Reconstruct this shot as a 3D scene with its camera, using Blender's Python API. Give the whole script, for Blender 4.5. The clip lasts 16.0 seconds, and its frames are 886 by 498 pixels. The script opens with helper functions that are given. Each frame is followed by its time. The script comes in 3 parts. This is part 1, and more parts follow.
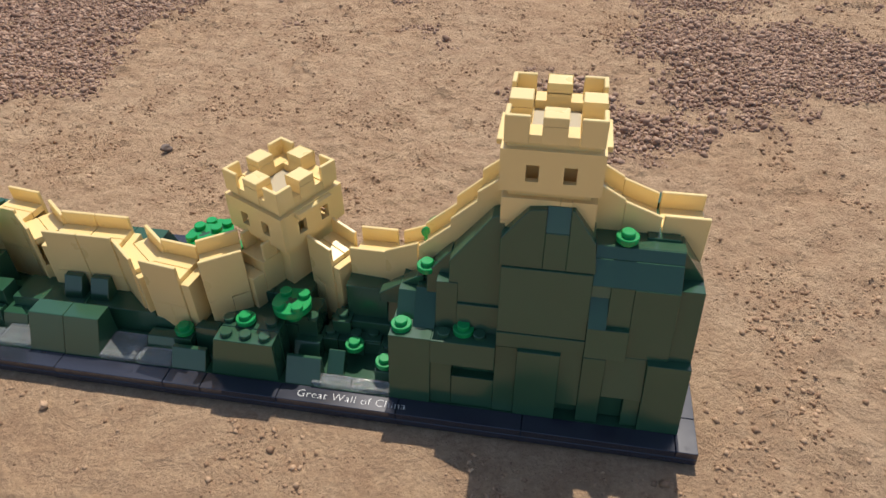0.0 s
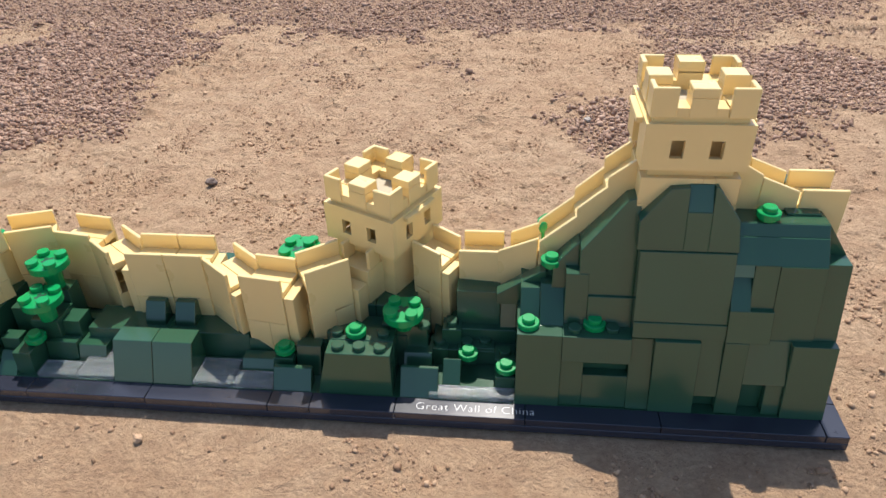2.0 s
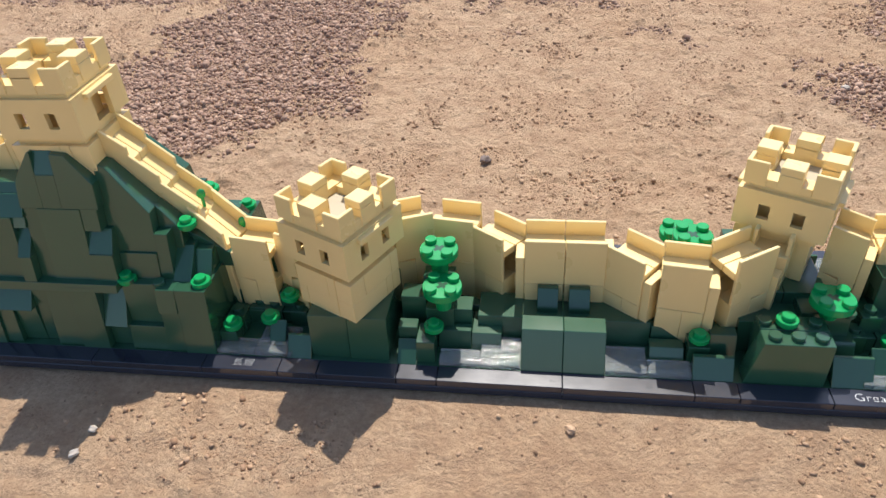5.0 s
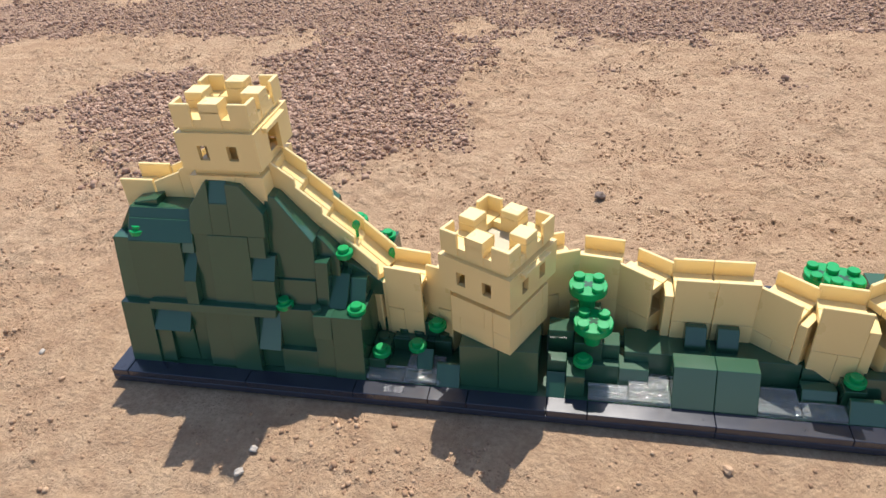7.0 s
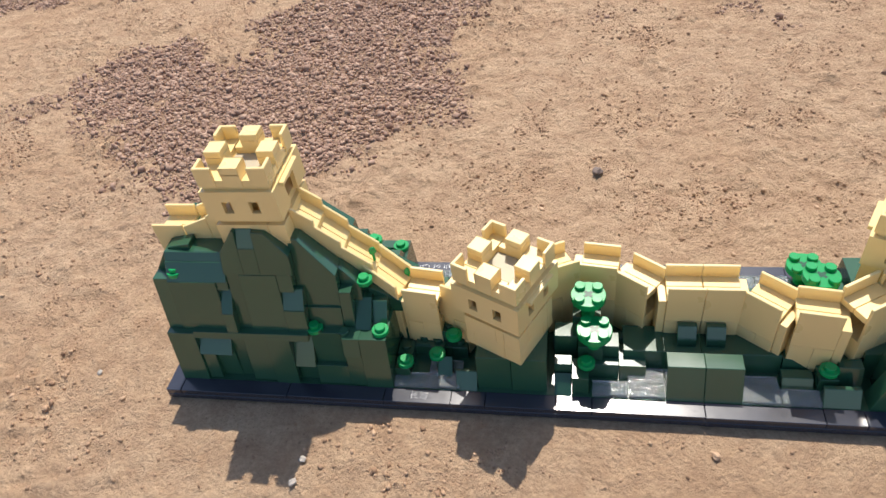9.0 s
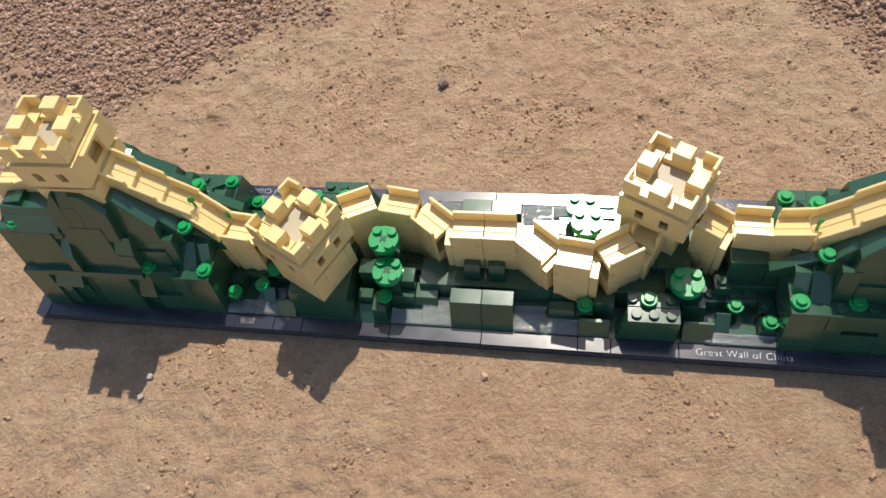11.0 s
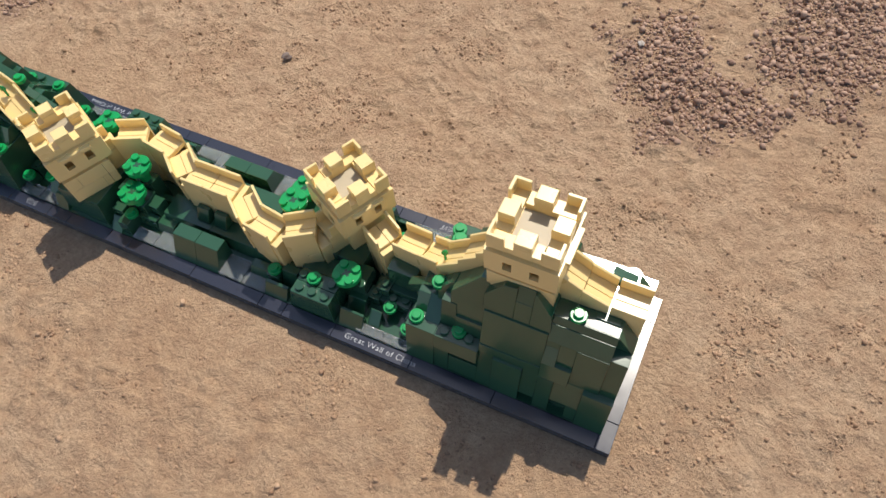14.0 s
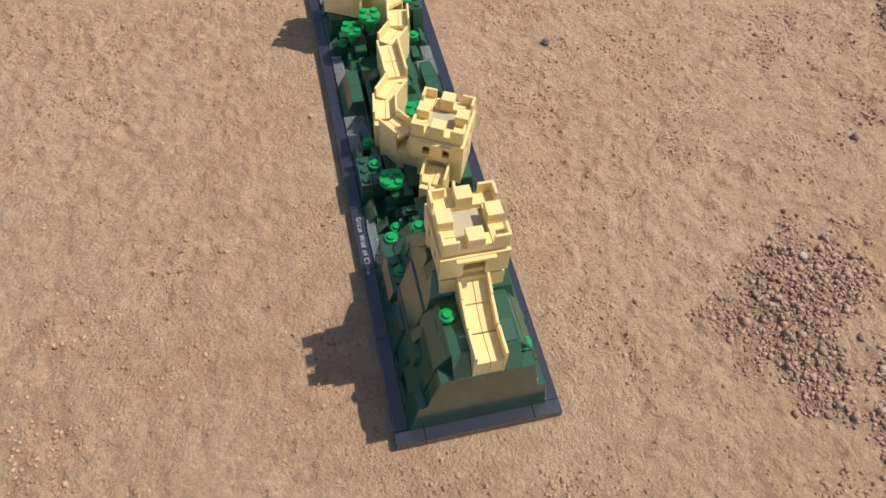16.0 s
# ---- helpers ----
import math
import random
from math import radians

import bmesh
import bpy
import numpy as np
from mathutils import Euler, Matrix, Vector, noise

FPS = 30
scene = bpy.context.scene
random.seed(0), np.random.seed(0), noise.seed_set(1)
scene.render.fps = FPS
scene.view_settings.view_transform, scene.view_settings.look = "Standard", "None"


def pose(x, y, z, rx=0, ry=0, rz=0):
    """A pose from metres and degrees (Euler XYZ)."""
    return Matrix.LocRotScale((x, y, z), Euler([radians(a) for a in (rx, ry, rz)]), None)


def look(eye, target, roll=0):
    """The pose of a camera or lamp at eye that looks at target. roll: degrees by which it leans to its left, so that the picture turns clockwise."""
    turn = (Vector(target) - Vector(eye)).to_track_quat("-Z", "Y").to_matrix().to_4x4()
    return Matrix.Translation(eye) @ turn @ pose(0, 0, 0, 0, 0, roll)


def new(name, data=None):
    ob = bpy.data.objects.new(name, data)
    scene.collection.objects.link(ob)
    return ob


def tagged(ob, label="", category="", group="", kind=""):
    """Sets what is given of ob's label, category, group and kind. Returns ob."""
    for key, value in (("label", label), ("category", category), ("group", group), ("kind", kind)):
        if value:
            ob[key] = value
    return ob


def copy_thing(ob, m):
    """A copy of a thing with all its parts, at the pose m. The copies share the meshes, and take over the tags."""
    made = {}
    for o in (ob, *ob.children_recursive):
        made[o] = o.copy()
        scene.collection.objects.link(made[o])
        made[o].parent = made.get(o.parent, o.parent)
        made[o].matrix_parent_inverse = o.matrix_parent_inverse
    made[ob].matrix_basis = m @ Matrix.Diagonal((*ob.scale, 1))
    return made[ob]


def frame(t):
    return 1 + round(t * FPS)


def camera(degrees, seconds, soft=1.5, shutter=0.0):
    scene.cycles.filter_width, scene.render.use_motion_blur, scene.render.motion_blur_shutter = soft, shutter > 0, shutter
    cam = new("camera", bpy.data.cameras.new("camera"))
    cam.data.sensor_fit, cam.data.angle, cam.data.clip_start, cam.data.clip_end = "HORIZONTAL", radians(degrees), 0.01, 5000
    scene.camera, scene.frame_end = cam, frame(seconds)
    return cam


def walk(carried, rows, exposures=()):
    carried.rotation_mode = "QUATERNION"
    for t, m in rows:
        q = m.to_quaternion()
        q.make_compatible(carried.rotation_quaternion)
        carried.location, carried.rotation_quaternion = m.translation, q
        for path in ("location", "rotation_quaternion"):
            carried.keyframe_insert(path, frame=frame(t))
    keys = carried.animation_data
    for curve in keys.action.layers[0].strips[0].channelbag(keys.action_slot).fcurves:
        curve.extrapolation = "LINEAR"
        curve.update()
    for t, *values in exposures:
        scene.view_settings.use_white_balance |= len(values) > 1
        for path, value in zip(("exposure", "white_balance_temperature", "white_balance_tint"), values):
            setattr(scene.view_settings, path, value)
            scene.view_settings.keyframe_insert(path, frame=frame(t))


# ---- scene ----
cam = camera(64.6, 16.0)
PATH = [
    (0, (0.1946, -0.1613, 0.2224), (0.1224, 0.2221, -0.0902), -1.00),
    (0.5, (0.1950, -0.1648, 0.2112), (0.1357, 0.2367, -0.0810), -2.60),
    (1, (0.1789, -0.1699, 0.1983), (0.1252, 0.2417, -0.0805), -1.70),
    (1.5, (0.1641, -0.1708, 0.1971), (0.1069, 0.2414, -0.0801), -2.50),
    (2, (0.1365, -0.1756, 0.1986), (0.0890, 0.2374, -0.0792), -1.70),
    (2.5, (0.1066, -0.1765, 0.2059), (0.0623, 0.2362, -0.0730), -2.00),
    (3, (0.0784, -0.1823, 0.2041), (0.0347, 0.2248, -0.0829), -1.50),
    (3.5, (0.0567, -0.1768, 0.2008), (-0.0143, 0.2185, -0.0970), -4.00),
    (4, (0.0336, -0.1830, 0.2058), (-0.0287, 0.2124, -0.0939), -3.30),
    (4.5, (0.0095, -0.1803, 0.2072), (-0.0540, 0.2140, -0.0936), -3.70),
    (7, (-0.0561, -0.1923, 0.2175), (-0.1486, 0.2103, -0.0642), -4.20),
    (7.5, (-0.0635, -0.1974, 0.2240), (-0.1581, 0.2021, -0.0613), -4.50),
    (8, (-0.0647, -0.1950, 0.2410), (-0.1577, 0.1978, -0.0540), -5.90),
    (10.5, (0.0095, -0.1382, 0.3249), (-0.0905, 0.1241, -0.0889), -16.40),
    (11, (0.0437, -0.1290, 0.3359), (-0.0473, 0.1115, -0.0929), -15.40),
    (11.5, (0.0732, -0.1195, 0.3418), (-0.0086, 0.1028, -0.0985), -15.00),
    (12, (0.1151, -0.1061, 0.3455), (0.0431, 0.1087, -0.1003), -14.30),
    (12.5, (0.1479, -0.0985, 0.3507), (0.0934, 0.1073, -0.1017), -10.90),
    (13, (0.1794, -0.0921, 0.3499), (0.1255, 0.1144, -0.1022), -10.50),
    (13.5, (0.2053, -0.1022, 0.3526), (0.1230, 0.1257, -0.0848), -6.30),
    (14, (0.2390, -0.1021, 0.3600), (0.1070, 0.1152, -0.0705), -7.30),
    (14.5, (0.2684, -0.0951, 0.3723), (0.1072, 0.0961, -0.0607), -2.50),
    (15, (0.3005, -0.0737, 0.3860), (0.1116, 0.0816, -0.0502), -0.80),
    (15.5, (0.3402, -0.0397, 0.3838), (0.1129, 0.0814, -0.0448), 1.10),
    (16, (0.3736, -0.0169, 0.3724), (0.1069, 0.0633, -0.0428), 4.40),
]
walk(cam, [(t, look(eye, target, roll)) for t, eye, target, roll in PATH],
     exposures=[(0, -0.23, 6780, 10), (1.0, -0.01, 6560, 10), (2.5, 0.22, 6450, 10), (8.0, 0.23, 6480, 10),
                (10.5, -0.09, 6720, 10), (12.5, -0.18, 6750, 10), (16.0, -0.20, 6690, 10)])

# ---- light ----
SUN_UP = 59.0
world = bpy.data.worlds.new("sky")
scene.world = world
world.use_nodes = True
wn = world.node_tree
sky = wn.nodes.new("ShaderNodeTexSky")
sky.sky_type, sky.sun_disc = "NISHITA", False
sky.sun_elevation, sky.sun_rotation = radians(SUN_UP), 0.0
wn.links.new(sky.outputs[0], wn.nodes["Background"].inputs[0])
wn.nodes["Background"].inputs[1].default_value = 0.15
sun = new("sun", bpy.data.lights.new("sun", "SUN"))
sun.data.energy, sun.data.angle, sun.data.color = 4.8, radians(0.53), (1.0, 0.94, 0.85)
sun.matrix_world = look((0, 0.5 * math.cos(radians(SUN_UP)), 0.5 * math.sin(radians(SUN_UP))), (0, 0, 0))


# ---- materials ----
def plastic(name, colour, rough=0.28, scatter=0.0, wear=0.06, gloss=0.5, grain=0.12):
    m = bpy.data.materials.new(name)
    m.use_nodes = True
    n, l = m.node_tree.nodes, m.node_tree.links
    b = n["Principled BSDF"]
    b.inputs["Specular IOR Level"].default_value = gloss
    co = n.new("ShaderNodeTexCoord")
    info = n.new("ShaderNodeObjectInfo")
    big = n.new("ShaderNodeTexNoise")
    big.inputs["Scale"].default_value = 45.0
    big.inputs["Detail"].default_value = 4.0
    l.new(co.outputs["Object"], big.inputs["Vector"])
    fine = n.new("ShaderNodeTexNoise")
    fine.inputs["Scale"].default_value = 900.0
    fine.inputs["Detail"].default_value = 3.0
    l.new(co.outputs["Object"], fine.inputs["Vector"])
    mix = n.new("ShaderNodeMix")
    mix.data_type = "RGBA"
    mix.inputs["A"].default_value = (*[c * (1 - wear) for c in colour], 1)
    mix.inputs["B"].default_value = (*[min(1, c * (1 + wear)) for c in colour], 1)
    add = n.new("ShaderNodeMath")
    add.operation = "MULTIPLY_ADD"
    l.new(info.outputs["Random"], add.inputs[0])
    add.inputs[1].default_value = 0.5
    half = n.new("ShaderNodeMath")
    half.operation = "MULTIPLY"
    half.inputs[1].default_value = 0.5
    l.new(big.outputs["Fac"], half.inputs[0])
    l.new(half.outputs[0], add.inputs[2])
    l.new(add.outputs[0], mix.inputs["Factor"])
    l.new(mix.outputs["Result"], b.inputs["Base Color"])
    ramp = n.new("ShaderNodeMapRange")
    ramp.inputs["To Min"].default_value, ramp.inputs["To Max"].default_value = rough - 0.07, rough + 0.1
    l.new(big.outputs["Fac"], ramp.inputs["Value"])
    l.new(ramp.outputs[0], b.inputs["Roughness"])
    bump = n.new("ShaderNodeBump")
    bump.inputs["Strength"].default_value, bump.inputs["Distance"].default_value = grain, 0.0002
    l.new(fine.outputs["Fac"], bump.inputs["Height"])
    l.new(bump.outputs[0], b.inputs["Normal"])
    if scatter:
        b.inputs["Subsurface Weight"].default_value = scatter
        b.inputs["Subsurface Radius"].default_value = (0.0012, 0.0009, 0.0004)
        b.inputs["Subsurface Scale"].default_value = 1.0
    return m


TAN = plastic("tan plastic", (0.84, 0.64, 0.292), 0.29, gloss=0.6)
DARK_GREEN = plastic("dark green plastic", (0.026, 0.088, 0.048), 0.16, wear=0.12, gloss=0.75, grain=0.03)
BRIGHT_GREEN = plastic("bright green plastic", (0.004, 0.31, 0.085), 0.24)
BLACK = plastic("black plastic", (0.027, 0.030, 0.046), 0.20, wear=0.2, gloss=0.85, grain=0.03)


def clear_plastic():
    m = bpy.data.materials.new("clear plastic")
    m.use_nodes = True
    n, l = m.node_tree.nodes, m.node_tree.links
    b = n["Principled BSDF"]
    b.inputs["Base Color"].default_value = (0.9, 0.95, 0.96, 1)
    b.inputs["Transmission Weight"].default_value = 0.84
    b.inputs["Roughness"].default_value = 0.08
    b.inputs["IOR"].default_value = 1.5
    co = n.new("ShaderNodeTexCoord")
    tex = n.new("ShaderNodeTexNoise")
    tex.inputs["Scale"].default_value, tex.inputs["Detail"].default_value, tex.inputs["Distortion"].default_value = 1.0, 3.0, 0.8
    streak = n.new("ShaderNodeMapping")
    streak.inputs["Scale"].default_value = (90.0, 420.0, 150.0)
    l.new(co.outputs["Object"], streak.inputs["Vector"])
    l.new(streak.outputs[0], tex.inputs["Vector"])
    bump = n.new("ShaderNodeBump")
    bump.inputs["Strength"].default_value, bump.inputs["Distance"].default_value = 1.0, 0.0020
    l.new(tex.outputs["Fac"], bump.inputs["Height"])
    l.new(bump.outputs[0], b.inputs["Normal"])
    return m


CLEAR = clear_plastic()
PRINT = plastic("white print", (0.8, 0.8, 0.8), 0.4)
GREY_TAN = plastic("grey tan plastic", (0.44, 0.38, 0.27), 0.5)


def stone_material(name, dark, light, island=True):
    m = bpy.data.materials.new(name)
    m.use_nodes = True
    n, l = m.node_tree.nodes, m.node_tree.links
    b = n["Principled BSDF"]
    b.inputs["Roughness"].default_value = 0.9
    geo = n.new("ShaderNodeNewGeometry")
    tex = n.new("ShaderNodeTexNoise")
    tex.inputs["Scale"].default_value, tex.inputs["Detail"].default_value = 700.0, 4.0
    co = n.new("ShaderNodeTexCoord")
    l.new(co.outputs["Object"], tex.inputs["Vector"])
    ramp = n.new("ShaderNodeValToRGB")
    ramp.color_ramp.elements[0].color, ramp.color_ramp.elements[1].color = (*dark, 1), (*light, 1)
    ramp.color_ramp.elements[0].position, ramp.color_ramp.elements[1].position = 0.1, 0.95
    add = n.new("ShaderNodeMath")
    add.operation = "MULTIPLY_ADD"
    l.new(geo.outputs["Random Per Island"], add.inputs[0])
    add.inputs[1].default_value = 0.65
    sub = n.new("ShaderNodeMath")
    sub.operation = "MULTIPLY"
    sub.inputs[1].default_value = 0.4
    l.new(tex.outputs["Fac"], sub.inputs[0])
    l.new(sub.outputs[0], add.inputs[2])
    l.new(add.outputs[0], ramp.inputs["Fac"])
    l.new(ramp.outputs[0], b.inputs["Base Color"])
    return m


GRAVEL = stone_material("purple brown gravel", (0.23, 0.13, 0.09), (0.52, 0.35, 0.255))
GRIT = stone_material("tan grit", (0.27, 0.155, 0.09), (0.60, 0.40, 0.255))
DARK_STONE = stone_material("dark grey stone", (0.09, 0.07, 0.06), (0.22, 0.165, 0.14))
PALE_STONE = stone_material("pale quartz stone", (0.30, 0.25, 0.21), (0.50, 0.44, 0.38))


def earth():
    m = bpy.data.materials.new("dry sandy earth")
    m.use_nodes = True
    n, l = m.node_tree.nodes, m.node_tree.links
    b = n["Principled BSDF"]
    b.inputs["Roughness"].default_value = 0.95
    b.inputs["Specular IOR Level"].default_value = 0.2
    co = n.new("ShaderNodeTexCoord")

    def noise_at(scale, detail, rough=0.6):
        t = n.new("ShaderNodeTexNoise")
        t.inputs["Scale"].default_value, t.inputs["Detail"].default_value, t.inputs["Roughness"].default_value = scale, detail, rough
        l.new(co.outputs["Object"], t.inputs["Vector"])
        return t.outputs["Fac"]

    def mixed(fac, a, c):
        x = n.new("ShaderNodeMix")
        x.data_type = "RGBA"
        if isinstance(fac, float):
            x.inputs["Factor"].default_value = fac
        else:
            l.new(fac, x.inputs["Factor"])
        for key, v in (("A", a), ("B", c)):
            if isinstance(v, tuple):
                x.inputs[key].default_value = (*v, 1)
            else:
                l.new(v, x.inputs[key])
        return x.outputs["Result"]

    def stretch(fac, lo, hi):
        r = n.new("ShaderNodeMapRange")
        r.inputs["From Min"].default_value, r.inputs["From Max"].default_value = lo, hi
        l.new(fac, r.inputs["Value"])
        return r.outputs[0]
    broad = stretch(noise_at(7, 5), 0.35, 0.65)
    blot = stretch(noise_at(55, 6, 0.65), 0.36, 0.64)
    crumb = stretch(noise_at(380, 7, 0.78), 0.38, 0.62)
    sand = mixed(broad, (0.70, 0.50, 0.33), (0.65, 0.44, 0.276))
    sand = mixed(blot, mixed(0.44, sand, (0.34, 0.185, 0.105)), sand)
    sand = mixed(crumb, mixed(0.42, sand, (0.29, 0.175, 0.105)), sand)
    patch = n.new("ShaderNodeAttribute")
    patch.attribute_name = "gravel"
    base = mixed(patch.outputs["Fac"], sand, mixed(crumb, (0.24, 0.145, 0.10), (0.46, 0.31, 0.215)))
    l.new(base, b.inputs["Base Color"])
    cell = n.new("ShaderNodeTexVoronoi")
    cell.inputs["Scale"].default_value, cell.inputs["Randomness"].default_value = 430.0, 1.0
    warp = n.new("ShaderNodeVectorMath")
    warp.operation = "MULTIPLY_ADD"
    shift = n.new("ShaderNodeTexNoise")
    shift.inputs["Scale"].default_value = 300.0
    l.new(co.outputs["Object"], shift.inputs["Vector"])
    l.new(shift.outputs["Color"], warp.inputs[0])
    warp.inputs[1].default_value = (0.004, 0.004, 0.004)
    l.new(co.outputs["Object"], warp.inputs[2])
    l.new(warp.outputs[0], cell.inputs["Vector"])
    grains = n.new("ShaderNodeMath")
    grains.operation = "MULTIPLY_ADD"
    l.new(cell.outputs["Distance"], grains.inputs[0])
    grains.inputs[1].default_value = -0.55
    l.new(noise_at(650, 6, 0.75), grains.inputs[2])
    h = n.new("ShaderNodeMath")
    h.operation = "MULTIPLY_ADD"
    l.new(noise_at(210, 8, 0.72), h.inputs[0])
    h.inputs[1].default_value = 2.6
    l.new(grains.outputs[0], h.inputs[2])
    bump = n.new("ShaderNodeBump")
    bump.inputs["Strength"].default_value, bump.inputs["Distance"].default_value = 0.85, 0.0021
    l.new(h.outputs[0], bump.inputs["Height"])
    l.new(bump.outputs[0], b.inputs["Normal"])
    return m


EARTH = earth()


# ---- shape helpers, in millimetres ----
MM = 0.001


def box(bm, x0, y0, z0, x1, y1, z1, bevel=0.25, m=None):
    made = bmesh.ops.create_cube(bm, size=1.0)["verts"]
    for v in made:
        v.co = Vector(((x0 if v.co.x < 0 else x1), (y0 if v.co.y < 0 else y1), (z0 if v.co.z < 0 else z1)))
    if m:
        for v in made:
            v.co = m @ v.co
    if bevel:
        edges = {e for v in made for e in v.link_edges}
        bmesh.ops.bevel(bm, geom=list(edges), offset=bevel, segments=1, affect="EDGES", profile=0.7)


def prism(bm, outline, axis, lo, hi, bevel=0.25):
    """A solid with the outline [(u, v)] in the plane across the axis ('x': u=y, v=z; 'y': u=x, v=z; 'z': u=x, v=y)."""
    def at(u, v, w):
        return {"x": (w, u, v), "y": (u, w, v), "z": (u, v, w)}[axis]
    a = [bm.verts.new(at(u, v, lo)) for u, v in outline]
    c = [bm.verts.new(at(u, v, hi)) for u, v in outline]
    faces = [bm.faces.new(a), bm.faces.new(c)]
    k = len(a)
    for i in range(k):
        faces.append(bm.faces.new((a[i], a[(i + 1) % k], c[(i + 1) % k], c[i])))
    bmesh.ops.recalc_face_normals(bm, faces=faces)
    if bevel:
        edges = {e for f in faces for e in f.edges}
        bmesh.ops.bevel(bm, geom=list(edges), offset=bevel, segments=1, affect="EDGES", profile=0.7)


def disc(bm, x, y, z0, z1, r, sides=20, r_top=None, bevel=0.2):
    made = bmesh.ops.create_cone(bm, cap_ends=True, segments=sides, radius1=r, radius2=r if r_top is None else r_top, depth=z1 - z0)["verts"]
    for v in made:
        v.co += Vector((x, y, (z0 + z1) / 2))
    if bevel:
        top = max(v.co.z for v in made)
        edges = {e for v in made for e in v.link_edges if all(abs(w.co.z - top) < 1e-4 for w in e.verts)}
        bmesh.ops.bevel(bm, geom=list(edges), offset=bevel, segments=1, affect="EDGES", profile=0.7)


def thing(name, x=0, y=0, z=0, rz=0, label="", category="", group="", kind=""):
    ob = new(name)
    ob.empty_display_size = 0.005
    ob.matrix_basis = pose(x * MM, y * MM, z * MM, 0, 0, rz)
    return tagged(ob, label, category, group, kind)


def part(name, bm, material, parent=None, label="", at=None, smooth=False):
    me = bpy.data.meshes.new(name)
    bm.transform(Matrix.Scale(MM, 4))
    bm.to_mesh(me)
    bm.free()
    me.materials.append(material)
    if smooth:
        for p in me.polygons:
            p.use_smooth = True
    ob = new(name, me)
    ob.parent = parent
    if at is not None:
        ob.matrix_basis = at
    if label:
        ob["label"] = label
    return ob


def again(ob, at, parent=None):
    """A further piece on the same mesh."""
    o = new(ob.name.split(".")[0], ob.data)
    o.parent = parent or ob.parent
    o.matrix_basis = at
    return o


# ---- ground: one sheet, fine near the models and stretched to the horizon ----
rng = np.random.default_rng(7)


def value_noise(x, y, size, seed):
    """Smooth lattice noise from -1 to 1, its cells of the given size in metres."""
    table = np.random.default_rng(seed).uniform(-1, 1, (256, 256))
    u, v = x / size, y / size
    i, j = np.floor(u).astype(int), np.floor(v).astype(int)
    fu, fv = u - i, v - j
    fu, fv = fu * fu * (3 - 2 * fu), fv * fv * (3 - 2 * fv)
    a, c = table[i % 256, j % 256], table[(i + 1) % 256, j % 256]
    d, e = table[i % 256, (j + 1) % 256], table[(i + 1) % 256, (j + 1) % 256]
    return (a * (1 - fu) + c * fu) * (1 - fv) + (d * (1 - fu) + e * fu) * fv


def gravel_share(x, y):
    """How much gravel lies on the earth at a place: 0 bare, 1 full."""
    wob = 0.030 * value_noise(x, y, 0.09, 3) + 0.018 * value_noise(x, y, 0.035, 4) + 0.02 * value_noise(x, y, 0.014, 5)
    share = np.full(np.shape(x), -1.0)
    for cx, cy, rx, ry in ((-0.255, 0.30, 0.105, 0.10), (-0.33, 0.255, 0.12, 0.085), (-0.42, 0.30, 0.07, 0.07),
                           (-0.24, 0.42, 0.09, 0.12), (-0.35, 0.60, 0.42, 0.11), (0.02, 0.59, 0.28, 0.115),
                           (-0.72, 0.56, 0.16, 0.09), (0.236, 0.260, 0.047, 0.047), (0.194, 0.286, 0.017, 0.022),
                           (0.285, 0.297, 0.038, 0.040), (0.268, 0.276, 0.034, 0.030), (0.325, 0.335, 0.045, 0.032), (0.39, 0.385, 0.09, 0.07), (0.305, 0.40, 0.045, 0.05),
                           (-0.01, 0.402, 0.022, 0.008), (0.30, 0.58, 0.20, 0.10), (-0.10, 0.80, 0.9, 0.13)):
        far = np.hypot((x - cx) / rx, (y - cy) / ry)
        share = np.maximum(share, (1 - far) * min(rx, ry))
    return np.clip((share + wob) / 0.034 + 0.28, 0, 1)


def ground_height(x, y):
    h = 0.0007 * value_noise(x, y, 0.11, 11) + 0.0006 * value_noise(x, y, 0.034, 12)
    pits = value_noise(x, y, 0.012, 13)
    h = h + 0.0007 * pits + 0.0005 * value_noise(x, y, 0.0034, 23) + 0.0009 * value_noise(x, y, 0.0055, 14) * (1 + np.clip(value_noise(x, y, 0.05, 15), 0, 1))
    flake = np.clip((value_noise(x, y, 0.0068, 18) + 0.5 * value_noise(x, y, 0.0038, 19) - 0.15) * 3.6, 0, 1)
    h = h + 0.0013 * flake * np.clip(0.55 + 0.8 * value_noise(x, y, 0.06, 20), 0.1, 1)
    crust = np.clip(value_noise(x, y, 0.022, 16) - 0.4, 0, 1)
    h = h + 0.0055 * crust * (0.6 + 0.8 * value_noise(x, y, 0.0045, 17))
    near = np.clip(np.maximum((np.abs(x) - 0.258) / 0.05, (np.abs(y - 0.048) - 0.05) / 0.05), 0, 1)
    return np.where(near < 1, np.minimum(h * (0.25 + 0.75 * near), -0.0001 + 0.004 * near), h) - 0.0006


def stretched(lo, hi, step):
    inner = np.arange(lo, hi, step)
    out = np.cumsum(step * 1.22 ** np.arange(1, 54))
    return np.concatenate([(lo - out)[::-1], inner, inner[-1] + out])


